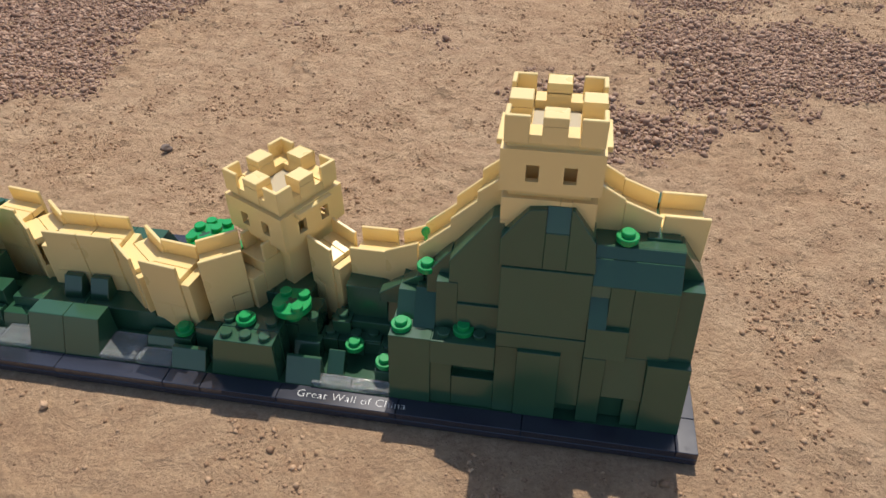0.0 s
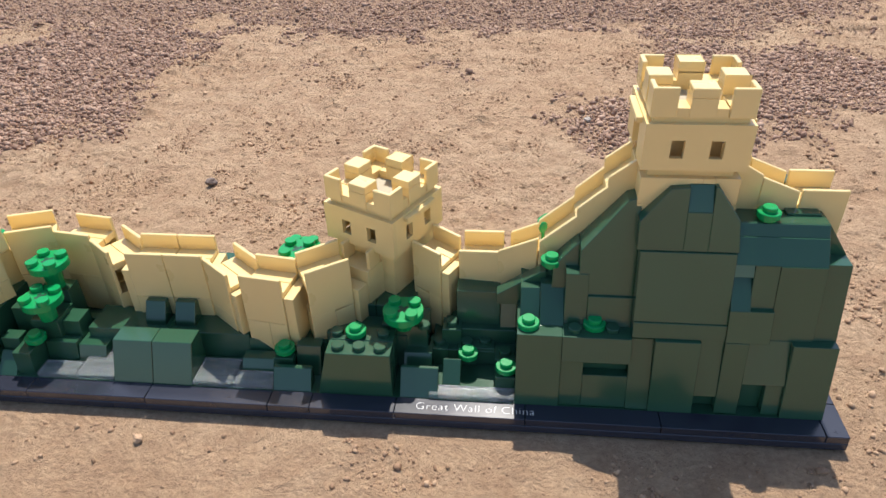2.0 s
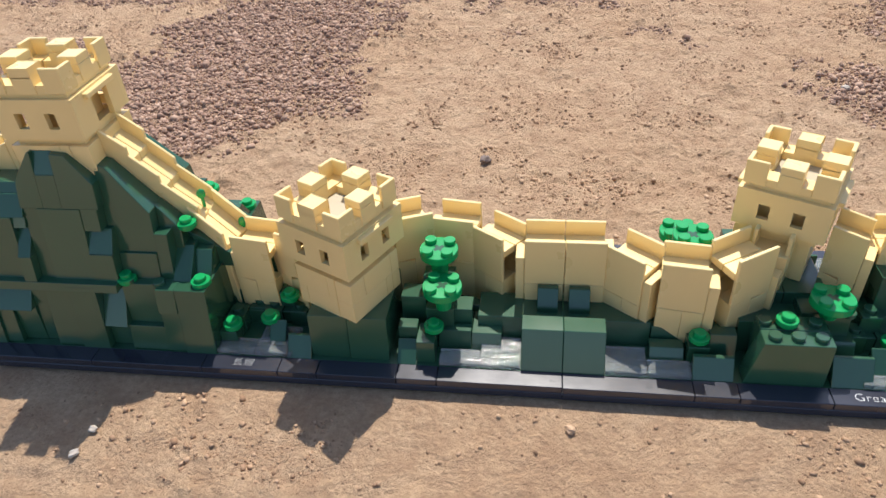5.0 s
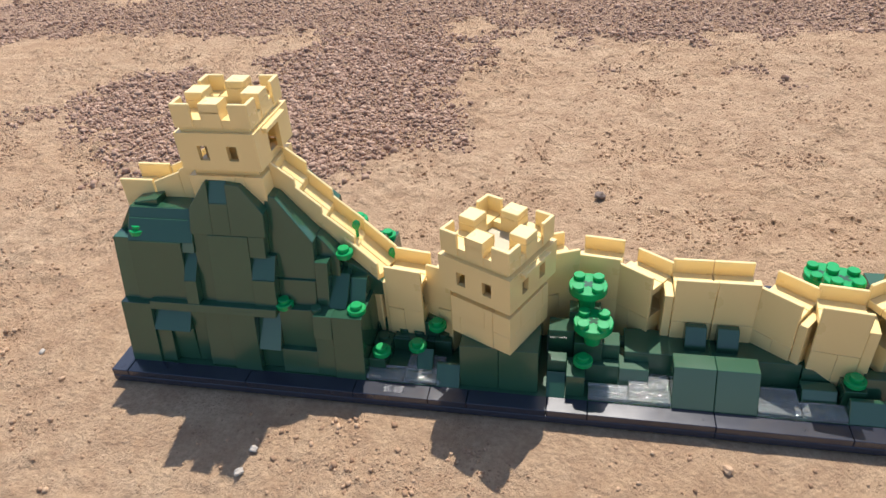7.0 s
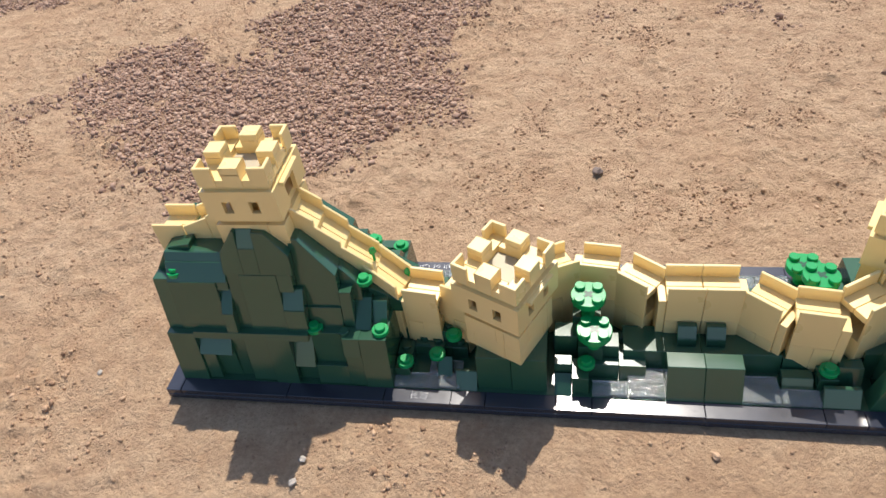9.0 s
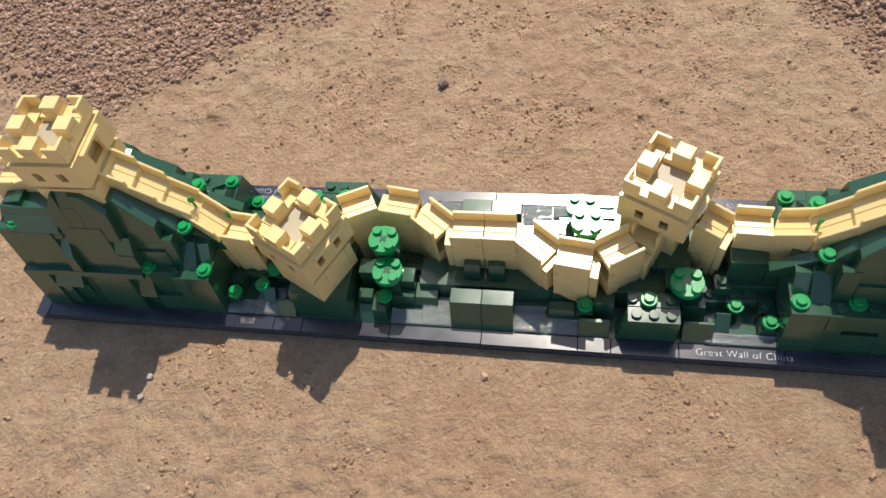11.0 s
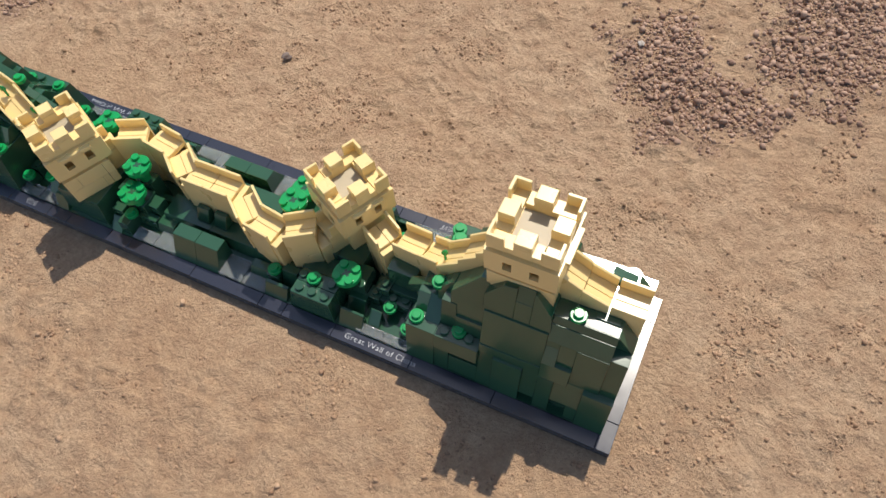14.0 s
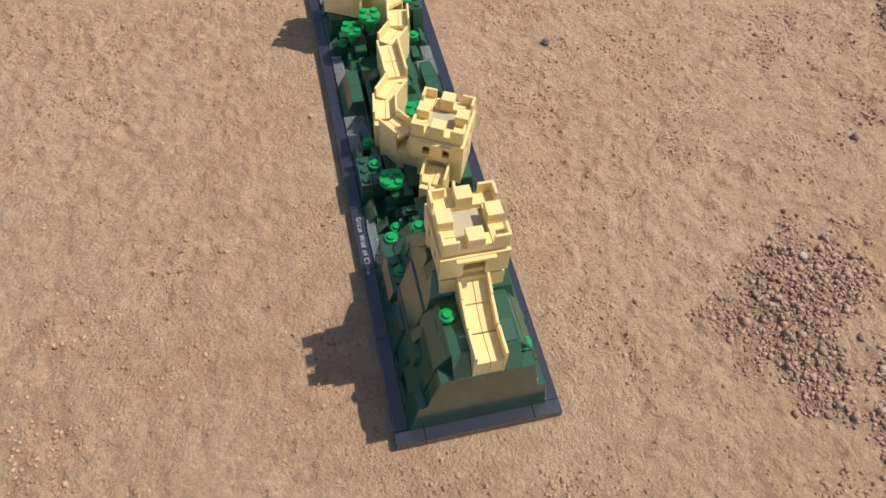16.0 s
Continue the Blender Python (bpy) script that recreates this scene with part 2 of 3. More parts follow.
def sheet():
    xs, ys = stretched(-0.60, 0.50, 0.0017), stretched(-0.25, 0.58, 0.0017)
    gx, gy = np.meshgrid(xs, ys, indexing="ij")
    x, y = gx.ravel(), gy.ravel()
    co = np.stack([x, y, ground_height(x, y)], 1)
    a, c = len(xs), len(ys)
    idx = np.arange(a * c).reshape(a, c)
    quads = np.stack([idx[:-1, :-1], idx[1:, :-1], idx[1:, 1:], idx[:-1, 1:]], -1).reshape(-1, 4)
    me = bpy.data.meshes.new("ground")
    me.vertices.add(len(co))
    me.vertices.foreach_set("co", co.ravel())
    me.loops.add(quads.size)
    me.loops.foreach_set("vertex_index", quads.ravel())
    me.polygons.add(len(quads))
    me.polygons.foreach_set("loop_start", np.arange(0, quads.size, 4))
    me.update(calc_edges=True)
    me.polygons.foreach_set("use_smooth", np.ones(len(quads), bool))
    att = me.attributes.new("gravel", "FLOAT", "POINT")
    att.data.foreach_set("value", gravel_share(x, y).astype(np.float32) * 0.8)
    me.materials.append(EARTH)
    ob = new("ground", me)
    tagged(ob, "dry sandy tan earth, crusted and uneven", "ground", kind="structure")


sheet()

PEBBLE = np.array([(-1, -1, -1), (1, -1, -1), (1, 1, -1), (-1, 1, -1), (-1, -1, 1), (1, -1, 1), (1, 1, 1), (-1, 1, 1)], float) * 0.5
PEBBLE_FACES = np.array([(0, 3, 2, 1), (4, 5, 6, 7), (0, 1, 5, 4), (1, 2, 6, 5), (2, 3, 7, 6), (3, 0, 4, 7)])


def scatter(name, x, y, size, material, label, category, sunk=0.15):
    """Many loose stones, each a crooked six-faced lump."""
    k = len(x)
    v = np.repeat(PEBBLE[None], k, 0) + rng.uniform(-0.2, 0.2, (k, 8, 3))
    v[:, 4:, :2] *= rng.uniform(0.45, 0.9, (k, 1, 1))
    v *= size[:, None, None] * rng.uniform(0.65, 1.25, (k, 1, 3)) * np.array([1, 1, 0.75])
    turn, tilt = rng.uniform(0, 6.28, k), rng.uniform(-0.5, 0.5, k)
    ct, st = np.cos(tilt)[:, None], np.sin(tilt)[:, None]
    v = np.stack([v[..., 0] * ct + v[..., 2] * st, v[..., 1], v[..., 2] * ct - v[..., 0] * st], -1)
    cz, sz = np.cos(turn)[:, None], np.sin(turn)[:, None]
    v = np.stack([v[..., 0] * cz - v[..., 1] * sz, v[..., 0] * sz + v[..., 1] * cz, v[..., 2]], -1)
    v += np.stack([x, y, ground_height(x, y) + size * (0.36 - sunk)], -1)[:, None]
    faces = (PEBBLE_FACES[None] + 8 * np.arange(k)[:, None, None]).reshape(-1, 4)
    me = bpy.data.meshes.new(name)
    me.vertices.add(8 * k)
    me.vertices.foreach_set("co", v.ravel())
    me.loops.add(faces.size)
    me.loops.foreach_set("vertex_index", faces.ravel())
    me.polygons.add(len(faces))
    me.polygons.foreach_set("loop_start", np.arange(0, faces.size, 4))
    me.update(calc_edges=True)
    me.materials.append(material)
    tagged(new(name, me), label, category, kind="stuff")


def clear_of_models(x, y):
    return (np.abs(x) > 0.262) | (np.abs(y - 0.048) > 0.054)


def strew():
    x, y = rng.uniform(-0.8, 0.6, 260000), rng.uniform(0.14, 0.74, 260000)
    keep = (rng.uniform(0, 1, len(x)) < gravel_share(x, y) * np.where(y > 0.5, 0.34, 0.9)) & clear_of_models(x, y)
    x, y = x[keep], y[keep]
    scatter("gravel", x, y, rng.gamma(4, 0.00042, len(x)).clip(0.0008, 0.0048), GRAVEL, "patches of loose purple-brown gravel on the earth", "gravel")
    x, y = rng.uniform(-0.62, 0.52, 260000), rng.uniform(-0.26, 0.6, 260000)
    lump = np.clip(value_noise(x, y, 0.03, 21) * 1.3 + value_noise(x, y, 0.008, 22) * 0.6, 0.1, 1)
    keep = (rng.uniform(0, 1, len(x)) < lump) & clear_of_models(x, y)
    x, y = x[keep], y[keep]
    clod = 1 + 0.9 * np.clip(value_noise(x, y, 0.045, 31) + 0.6 * value_noise(x, y, 0.012, 32) - 0.25, 0, 1)
    scatter("soil_crumbs", x, y, (clod * rng.gamma(1.7, 0.00036, len(x))).clip(0.0004, 0.0024), GRIT, "small tan soil crumbs and grit strewn about", "grit", 0.2)


strew()


def lone_stone(x, y, size, material, label, seed):
    bm = bmesh.new()
    bmesh.ops.create_icosphere(bm, subdivisions=2, radius=1.0)
    noise.seed_set(seed)
    for v in bm.verts:
        v.co *= 0.8 + 0.45 * noise.noise(v.co * 1.3)
        v.co = Vector((v.co.x * size, v.co.y * size * 0.8, v.co.z * size * 0.62))
    ob = part("stone", bm, material)
    ob.matrix_basis = pose(x * MM, y * MM, size * 0.4 * MM, 0, 0, seed * 50)
    tagged(ob, label, "stone", group="loose stones")


lone_stone(-43, 181, 4.6, DARK_STONE, "dark grey rounded stone lying on the earth", 1)
lone_stone(187, 284, 3.6, PALE_STONE, "pale quartz stone in the gravel patch", 2)
lone_stone(-176.5, -27.4, 2.4, PALE_STONE, "small pale pebble lying on the earth", 3)
lone_stone(-178, -38.8, 2.6, PALE_STONE, "small pale pebble lying on the earth", 4)
lone_stone(-302.6, 13.8, 2.0, PALE_STONE, "small pale pebble lying on the earth", 5)
lone_stone(3, -13, 2.4, GRIT, "small brown stone beside the base", 6)

HALF = []          # every thing of the first model; the second is the same, turned half round


# ---- display base ----
def lettering(text, size, x, y, z, rz, parent, wide=1.0):
    cu = bpy.data.curves.new("lettering", "FONT")
    cu.body, cu.size, cu.extrude, cu.align_x, cu.align_y = text, size * MM, 0.00002, "CENTER", "CENTER"
    cu.offset, cu.space_character = -0.00013, wide
    tmp = bpy.data.objects.new("lettering", cu)
    me = bpy.data.meshes.new_from_object(tmp)
    bpy.data.objects.remove(tmp)
    me.materials.clear()
    me.materials.append(PRINT)
    ob = new("lettering", me)
    ob.parent = parent
    ob.matrix_basis = pose(x * MM, y * MM, z * MM, 0, 0, rz)
    ob["label"] = "white printed lettering"
    return ob


def display_base():
    root = thing("display_base", 128, 48, 0, label="black plastic display base with smooth tile border on the ground", category="base", group="display bases")
    bm = bmesh.new()
    box(bm, -128, -46.4, 0, 128, 46.2, 3.2)
    part("base_plate", bm, BLACK, root)

    def tile(x0, y0, x1, y1, name="border_tile", mat=BLACK, z1=6.4):
        bm = bmesh.new()
        box(bm, x0 + 0.1, y0 + 0.1, 3.2, x1 - 0.1, y1 - 0.1, z1, 0.2)
        part(name, bm, mat, root)
    for x0, x1 in ((0, 48), (48, 64), (64, 96), (96, 144), (144, 192), (192, 248)):
        tile(x0 - 128, -46.4, x1 - 128, -38.4)
    for x0, x1 in ((0, 48), (48, 64), (64, 96), (96, 112), (112, 144), (144, 192), (192, 248)):
        tile(x0 - 128, 38.2, x1 - 128, 46.2)
    for y0, y1 in ((-46.4, -30.4), (-30.4, 30.2), (30.2, 46.2)):
        tile(120, y0, 128, y1)
    bm = bmesh.new()
    box(bm, -127.9, -38.3, 3.2, 119.9, 38.1, 6.0, 0.1)
    part("ground_plate", bm, DARK_GREEN, root)
    for x0, x1, y0, y1 in ((16, 32, 9.7, 24), (32, 48, 9.7, 17.7), (108, 124, 9.7, 15.5), (124, 140, 9.7, 15.5),
                           (16, 32, 70, 86), (32, 48, 78, 86), (108, 124, 78, 86), (124, 140, 78, 86), (108, 124, 70, 78)):
        bm = bmesh.new()
        box(bm, x0 - 127.9, y0 - 47.9, 6.0, x1 - 128.1, y1 - 48.1, 8.4, 0.3)
        part("clear_tile", bm, CLEAR, root, "clear transparent plastic tile")
    for x, y in ((124, -43), (124, 43), (124, 0), (-6, 42), (-96, -42.5), (-124, 42)):
        bm = bmesh.new()
        disc(bm, x, y, 6.38, 6.46, 1.3, 16, bevel=0)
        disc(bm, x, y, 6.45, 6.52, 0.6, 10, bevel=0)
        part("mould_mark", bm, BLACK, root)
    lettering("Great Wall of China", 5.0, 125.6 - 128, 5.5 - 48, 6.43, 0, root, 1.06)
    lettering("\u957f\u57ce", 4.6, 127.3 - 128, 90.3 - 48, 6.43, 180, root)
    HALF.append(root)


display_base()


# ---- watchtowers: 32 mm square, their lower walls ending at local z = 0 ----
def pierced(bm, width, z0, z1, y0, y1, holes, turn):
    """A wall slab across y0..y1 with square openings (u0, u1, v0, v1) right through it."""
    us = sorted({-width / 2, width / 2, *[h[0] for h in holes], *[h[1] for h in holes]})
    vs = sorted({z0, z1, *[h[2] for h in holes], *[h[3] for h in holes]})
    for u0, u1 in zip(us, us[1:]):
        for v0, v1 in zip(vs, vs[1:]):
            if not any(h[0] <= u0 and h[1] >= u1 and h[2] <= v0 and h[3] >= v1 for h in holes):
                box(bm, u0, y0, v0, u1, y1, v1, 0, turn)
    bmesh.ops.remove_doubles(bm, verts=bm.verts, dist=0.001)


def watchtower(x, y, z, rz, low, door, label, inset=0.0):
    root = thing("watchtower", x, y, z, rz, label=label, category="tower", group="watchtowers")
    S, W = 15.9, 16.7
    rows = int(low / 9.6) + 1
    for r in range(rows):
        top, bottom = -9.6 * r, max(-low, -9.6 * (r + 1))
        if top - bottom < 1:
            continue
        for i in range(4):
            turn = pose(0, 0, 0, 0, 0, 90 * i)
            cut = -8 if (r + i) % 2 else 4
            for u0, u1 in ((-S, cut), (cut, S - 8)):
                bm = bmesh.new()
                box(bm, u0 + 0.05, -S, bottom + 0.04, u1 - 0.05, -S + 7.9, top - 0.04, 0.15, turn)
                for v in (bm.verts if inset else ()):
                    v.co.x, v.co.y = min(v.co.x, S - inset), max(v.co.y, inset - S)
                part("brick", bm, TAN, root)
    if inset:
        bm = bmesh.new()
        box(bm, -7, -22, -24, 7, -11, -3.2, 0.2)
        part("stair_landing", bm, TAN, root)
        for u in (-7, 5.5):
            bm = bmesh.new()
            box(bm, u, -20.5, -3.15, u + 1.5, -13.8, 5.0, 0.2)
            part("stair_parapet", bm, TAN, root)
        bm = bmesh.new()
        box(bm, -6.5, -28, -30, 6.5, -22.1, -8.5, 0.2)
        part("stair_step", bm, TAN, root)
    bm = bmesh.new()
    box(bm, -S + 2.2, -S + 2.2, -0.5, S - 2.2, S - 2.2, 3.3, 0)
    part("recess_band", bm, TAN, root)
    for i in range(4):
        turn = pose(0, 0, 0, 0, 0, 90 * i)
        bm = bmesh.new()
        if door and i % 2:
            holes = [(-5.5, 5.5, 3.2, 15)]
        else:
            holes = [(-8.2, -4.0, 7.4, 13.6), (4.0, 8.2, 7.4, 13.6)]
        span = 2 * W if i % 2 == 0 else 2 * (W - 2.2)
        pierced(bm, span, 3.2, 19.0, -W, -W + 2.2, holes, turn)
        part("upper_wall", bm, TAN, root)
        if i % 2:
            bm = bmesh.new()
            box(bm, -9.5, -W - 2.0, 16.2, 9.5, -W + 0.2, 18.2, 0.25, turn)
            part("door_lintel" if door else "window_lintel", bm, TAN, root)
    # added box that keeps sun from shining through, so the windows stay dark
    bm = bmesh.new()
    box(bm, -9.5, -9.5, 3.2, 9.5, 9.5, 18.5, 0)
    part("inner_core", bm, TAN, root)
    bm = bmesh.new()
    box(bm, -S + 1.2, -S + 1.2, 18.6, S - 1.2, S - 1.2, 20.8, 0.1)
    part("roof_deck", bm, TAN, root)
    for i in range(4):
        bm = bmesh.new()
        box(bm, -S + 0.6, -S + 0.6, 20.75, S - 8.1, -S + 7.7, 23.8, 0.15, pose(0, 0, 0, 0, 0, 90 * i))
        part("roof_rim", bm, TAN, root)
    bm = bmesh.new()
    box(bm, -7.8, -7.8, 20.6, 7.8, 7.8, 21.0, 0.1)
    part("roof_floor", bm, GREY_TAN, root, "greyish roof floor")
    for i in range(4):
        turn = pose(0, 0, 0, 0, 0, 90 * i)
        bm = bmesh.new()
        box(bm, -4, -S + 0.3, 20.8, 4, -S + 7.9, 27.0, 0.08, turn)
        merlon = part("merlon", bm, TAN, root)
        bm = bmesh.new()
        box(bm, -4, -S + 0.3, 27.01, 4, -S + 7.9, 30.2, 0.25, turn)
        part("cap_tile", bm, TAN, merlon)
        bm = bmesh.new()
        prism(bm, [(-S, -S), (-S + 8, -S), (-S + 8, -S + 1.5), (-S + 1.5, -S + 1.5), (-S + 1.5, -S + 8), (-S, -S + 8)], "z", 20.8, 30.4, 0.25)
        bm.transform(turn)
        part("corner_merlon", bm, TAN, root)
    HALF.append(root)


watchtower(194, 48, 89.6, 0, 22, True, "tan brick-built toy watchtower with crenellated top on the hill")
watchtower(85.8, 63.6, 44, -27.4, 18.3, False, "tan brick-built toy watchtower set askew with crenellated top", 3.5)


# ---- rampart sections: two parapets and a split walkway ----
def rampart_section(x0, y0, x1, y1, top0, top1, low, sill=0.0):
    length = math.hypot(x1 - x0, y1 - y0)
    root = thing("rampart_section", x0, y0, low, math.degrees(math.atan2(y1 - y0, x1 - x0)),
                 label="tan plastic toy rampart section with two parapets and a split walkway", category="rampart", group="rampart sections")
    a, c = top0 - low, top1 - low
    for side in (-1, 1):
        bm = bmesh.new()
        prism(bm, [(0.02, max(0, a - 21)), (length - 0.02, max(0, c - 21)), (length - 0.02, c), (0.02, a)], "y", *sorted((side * 8, side * 6.5)), 0.25)
        part("parapet", bm, TAN, root)
        bm = bmesh.new()
        prism(bm, [(0.1, a - 9.6), (length - 0.1, c - 9.6), (length - 0.1, c - 6.4), (0.1, a - 6.4)], "y", *sorted((side * 6.5, side * 0.12)), 0.2)
        part("walkway", bm, TAN, root)
        bm = bmesh.new()
        for u0, u1 in ((0.15, length * 0.55), (length * 0.55 + 0.1, length - 0.15)):
            za, zb = a - 9.6 + (c - a) * u0 / length, a - 9.6 + (c - a) * u1 / length
            prism(bm, [(u0, 0), (u1, 0), (u1, max(2, min(zb - 0.06, c - 21.1 if max(a, c) > 23 else 99))), (u0, max(2, min(za - 0.06, a - 21.1 if max(a, c) > 23 else 99)))], "y", *sorted((side * (7.95 if max(a, c) > 23 else 6.45), side * 0.05)), 0.15)
        part("core", bm, TAN, root)
    if sill:
        bm = bmesh.new()
        box(bm, length + 0.1, -7.4, 0, length + sill, 7.4, c - 8.5, 0.2)
        part("joint_block", bm, TAN, root)
    HALF.append(root)


rampart_section(0.1, 48, 15.9, 48, 46, 46, 6.4, 3.5)
rampart_section(20, 47.5, 33.6, 37, 44.5, 44, 6.4, 3.5)
rampart_section(36, 36.3, 53, 33.8, 46, 46, 6.4, 4)
rampart_section(57.5, 34.8, 72.6, 43.2, 48.5, 50, 6.4)
rampart_section(102, 57.2, 113.5, 51.3, 50, 48, 6.4, 3.5)
rampart_section(117.5, 55.8, 133.5, 54.4, 47.5, 48.5, 6.4, 1.5)
rampart_section(134.5, 54, 149.2, 49, 49, 58.5, 12, 1.0)
rampart_section(147.2, 48, 160.2, 48, 58.1, 69.6, 24)
rampart_section(159.6, 48, 170.0, 48, 72.4, 82, 30)
rampart_section(169.2, 48, 178.6, 48, 85, 92.6, 36)
rampart_section(209.5, 48, 219.6, 48, 93, 87.2, 60)
rampart_section(219.62, 48, 232.55, 48, 86.4, 81.3, 60)
rampart_section(233.3, 48, 248.6, 48, 82, 82, 62.5)


# ---- hill: two courses of steep slopes and a crest on either side of the wall ----
def hill():
    root = thing("hill", 195, 48, 6.2, label="steep dark green hill of stacked sloped bricks", category="hill", group="hills")

    def slope(side, x0, x1, z0, z1, y0, y1):
        bm = bmesh.new()
        prism(bm, [(side * (y0 - 48), z0 - 6.2), (side * (y1 - 48), z1 - 6.2), (0, z1 - 6.2), (0, z0 - 6.2)], "x", x0 - 194.98, x1 - 195.02, 0.12)
        part("slope_brick", bm, DARK_GREEN, root)

    def profile(side, outline, y0, lean=0.0, inner=8.2):
        bm = bmesh.new()
        low = min(v for u, v in outline) - 6.2
        prism(bm, [(u - 195, v - 6.2) for u, v in outline], "y", *sorted((side * (y0 - 48), -side * inner)), 0.2)
        for v in bm.verts:
            if abs(v.co.y) > inner + 1:
                v.co.y += side * lean * (v.co.z - low)
        part("shaped_brick", bm, DARK_GREEN, root)

    def stud(side, x, y, z):
        bm = bmesh.new()
        disc(bm, x - 195, side * (y - 48), z - 6.3, z - 4.4, 2.4, 16)
        part("stud", bm, DARK_GREEN, root)
    # the side with the lettering: lower course, then upper course
    for row in ((140, 156, 6.2, 35.2, 9.4, 14.8), (156, 164, 6.2, 26, 10.2, 13.6), (156, 180, 26, 35.2, 12.0, 14.6), (164, 180, 6.2, 19, 10.4, 13.2),
                (164, 180, 19, 26, 17, 17.5), (180, 188, 6.2, 34, 10, 17), (188, 203.5, 6.2, 35, 9.4, 14.5), (203.5, 211.5, 13, 35, 11.5, 16.5),
                (203.5, 211.5, 6.2, 13, 14.5, 15), (211.5, 219.5, 6.2, 35.2, 10.2, 15), (219.5, 234, 19, 35.2, 12.2, 17.5), (219.5, 228, 6.2, 19, 14.5, 15.5),
                (228, 234, 6.2, 19, 10.8, 13.4), (234, 249, 6.2, 35.2, 9.4, 14.8),
                (141, 148, 35.2, 44, 24.5, 31), (148, 156.5, 35.2, 46, 20.5, 31), (156.5, 164.5, 35.2, 54, 22, 26.5), (164.5, 180, 35.2, 46.2, 21.5, 24),
                (180, 211.5, 35.1, 41, 16.0, 17.2), (180, 211.5, 41, 66, 17.8, 24),
                (211.5, 218, 47, 58, 17.6, 25), (211.5, 226, 35.2, 47, 15.2, 18), (211.5, 218, 58, 62.5, 22.4, 24), (218, 226, 47, 62.5, 20, 23.2), (226, 241, 35.2, 62.5, 17.6, 22.8),
                (241, 249, 35.2, 62.8, 18.5, 24.5), (211.5, 241, 62.5, 70.6, 23, 28), (211.5, 241, 70.6, 74.4, 28.4, 30.6)):
        slope(1, *row)
    # the far side
    for row in ((140, 153, 6.2, 35.2, 9.4, 14.8), (153, 161, 6.2, 25, 10.2, 13.6), (153, 161, 25, 35.2, 12.2, 14.8), (161, 177, 6.2, 17, 10.4, 13),
                (161, 177, 17, 35.2, 15.5, 18), (177, 187, 6.2, 17, 13, 14.5), (177, 187, 17, 33, 11.6, 20), (187, 199, 6.2, 35, 9.4, 14.5),
                (199, 211, 6.2, 33, 10.6, 16.2), (211, 218, 6.2, 33, 13.5, 17), (218, 235, 23, 33, 12, 18.5), (218, 228, 6.2, 23, 13.2, 14.6),
                (228, 235, 6.2, 23, 10.6, 13.6), (235, 249, 6.2, 35.2, 9.4, 14.8), (177, 235, 33, 36.5, 14, 15),
                (141, 148, 35.2, 44, 24.5, 31), (148, 155.5, 35.2, 46, 20.5, 31), (155.5, 161, 35.2, 54, 22, 26.5), (161, 177, 35.2, 46.2, 21.5, 24),
                (177, 187, 36, 48, 17.4, 19.6), (177, 187, 48, 57, 20, 25.4), (180, 187, 57, 66, 23, 25), (187, 205, 36, 66, 18, 24.6), (205, 211.5, 36, 66, 18.8, 25.4),
                (211.5, 217, 47, 58, 17.6, 25.5), (211.5, 217, 36, 47, 15.2, 17.6), (211.5, 217, 58, 62.5, 22.4, 24), (217, 241, 35.2, 62.5, 17.6, 22.8),
                (241, 249, 35.2, 62.8, 18.5, 24.5), (211.5, 241, 62.5, 70.6, 23, 28), (211.5, 241, 70.6, 74.4, 28.4, 30.6)):
        slope(-1, *row)
    for side in (1, -1):
        profile(side, [(179, 66), (194, 66), (194, 87.6), (188, 87), (179, 76)], 24.8, 0.22)
        profile(side, [(202, 66), (212.2, 66), (211, 77), (203, 88), (202, 88)], 24.8, 0.22)
        profile(side, [(194, 66), (202, 66), (202, 79.5), (194, 79.5)], 24.8, 0.22)
        slope(side, 194, 202, 79.5, 87.8, 27.9, 31.7)
        profile(side, [(132, 33), (150, 33), (150, 49), (148, 48.5), (132, 37.5)], 34.5)
        profile(side, [(148, 35), (180, 35), (180, 80), (172, 70), (160, 56), (148, 46)], 36)
        profile(side, [(161, 46), (180, 46), (180, 82), (175.5, 80.5), (168, 71), (161, 62.5)], 25.2, 0.21)
        profile(side, [(152, 45), (161, 45), (161, 63), (158, 60), (152, 53)], 30, 0.2)
        profile(side, [(211, 60), (249, 60), (249, 63), (241, 74.5), (211, 74.5)], 31)
        profile(side, [(228.5, 74.3), (240, 74.3), (239.6, 75.4), (228.5, 75.4 if side > 0 else 77.4)], 36 if side > 0 else 32.6)
        stud(side, 160.4, 18.6, 35.2)
        stud(side, 173.6, 19.4, 35.2)
    HALF.append(root)


hill()


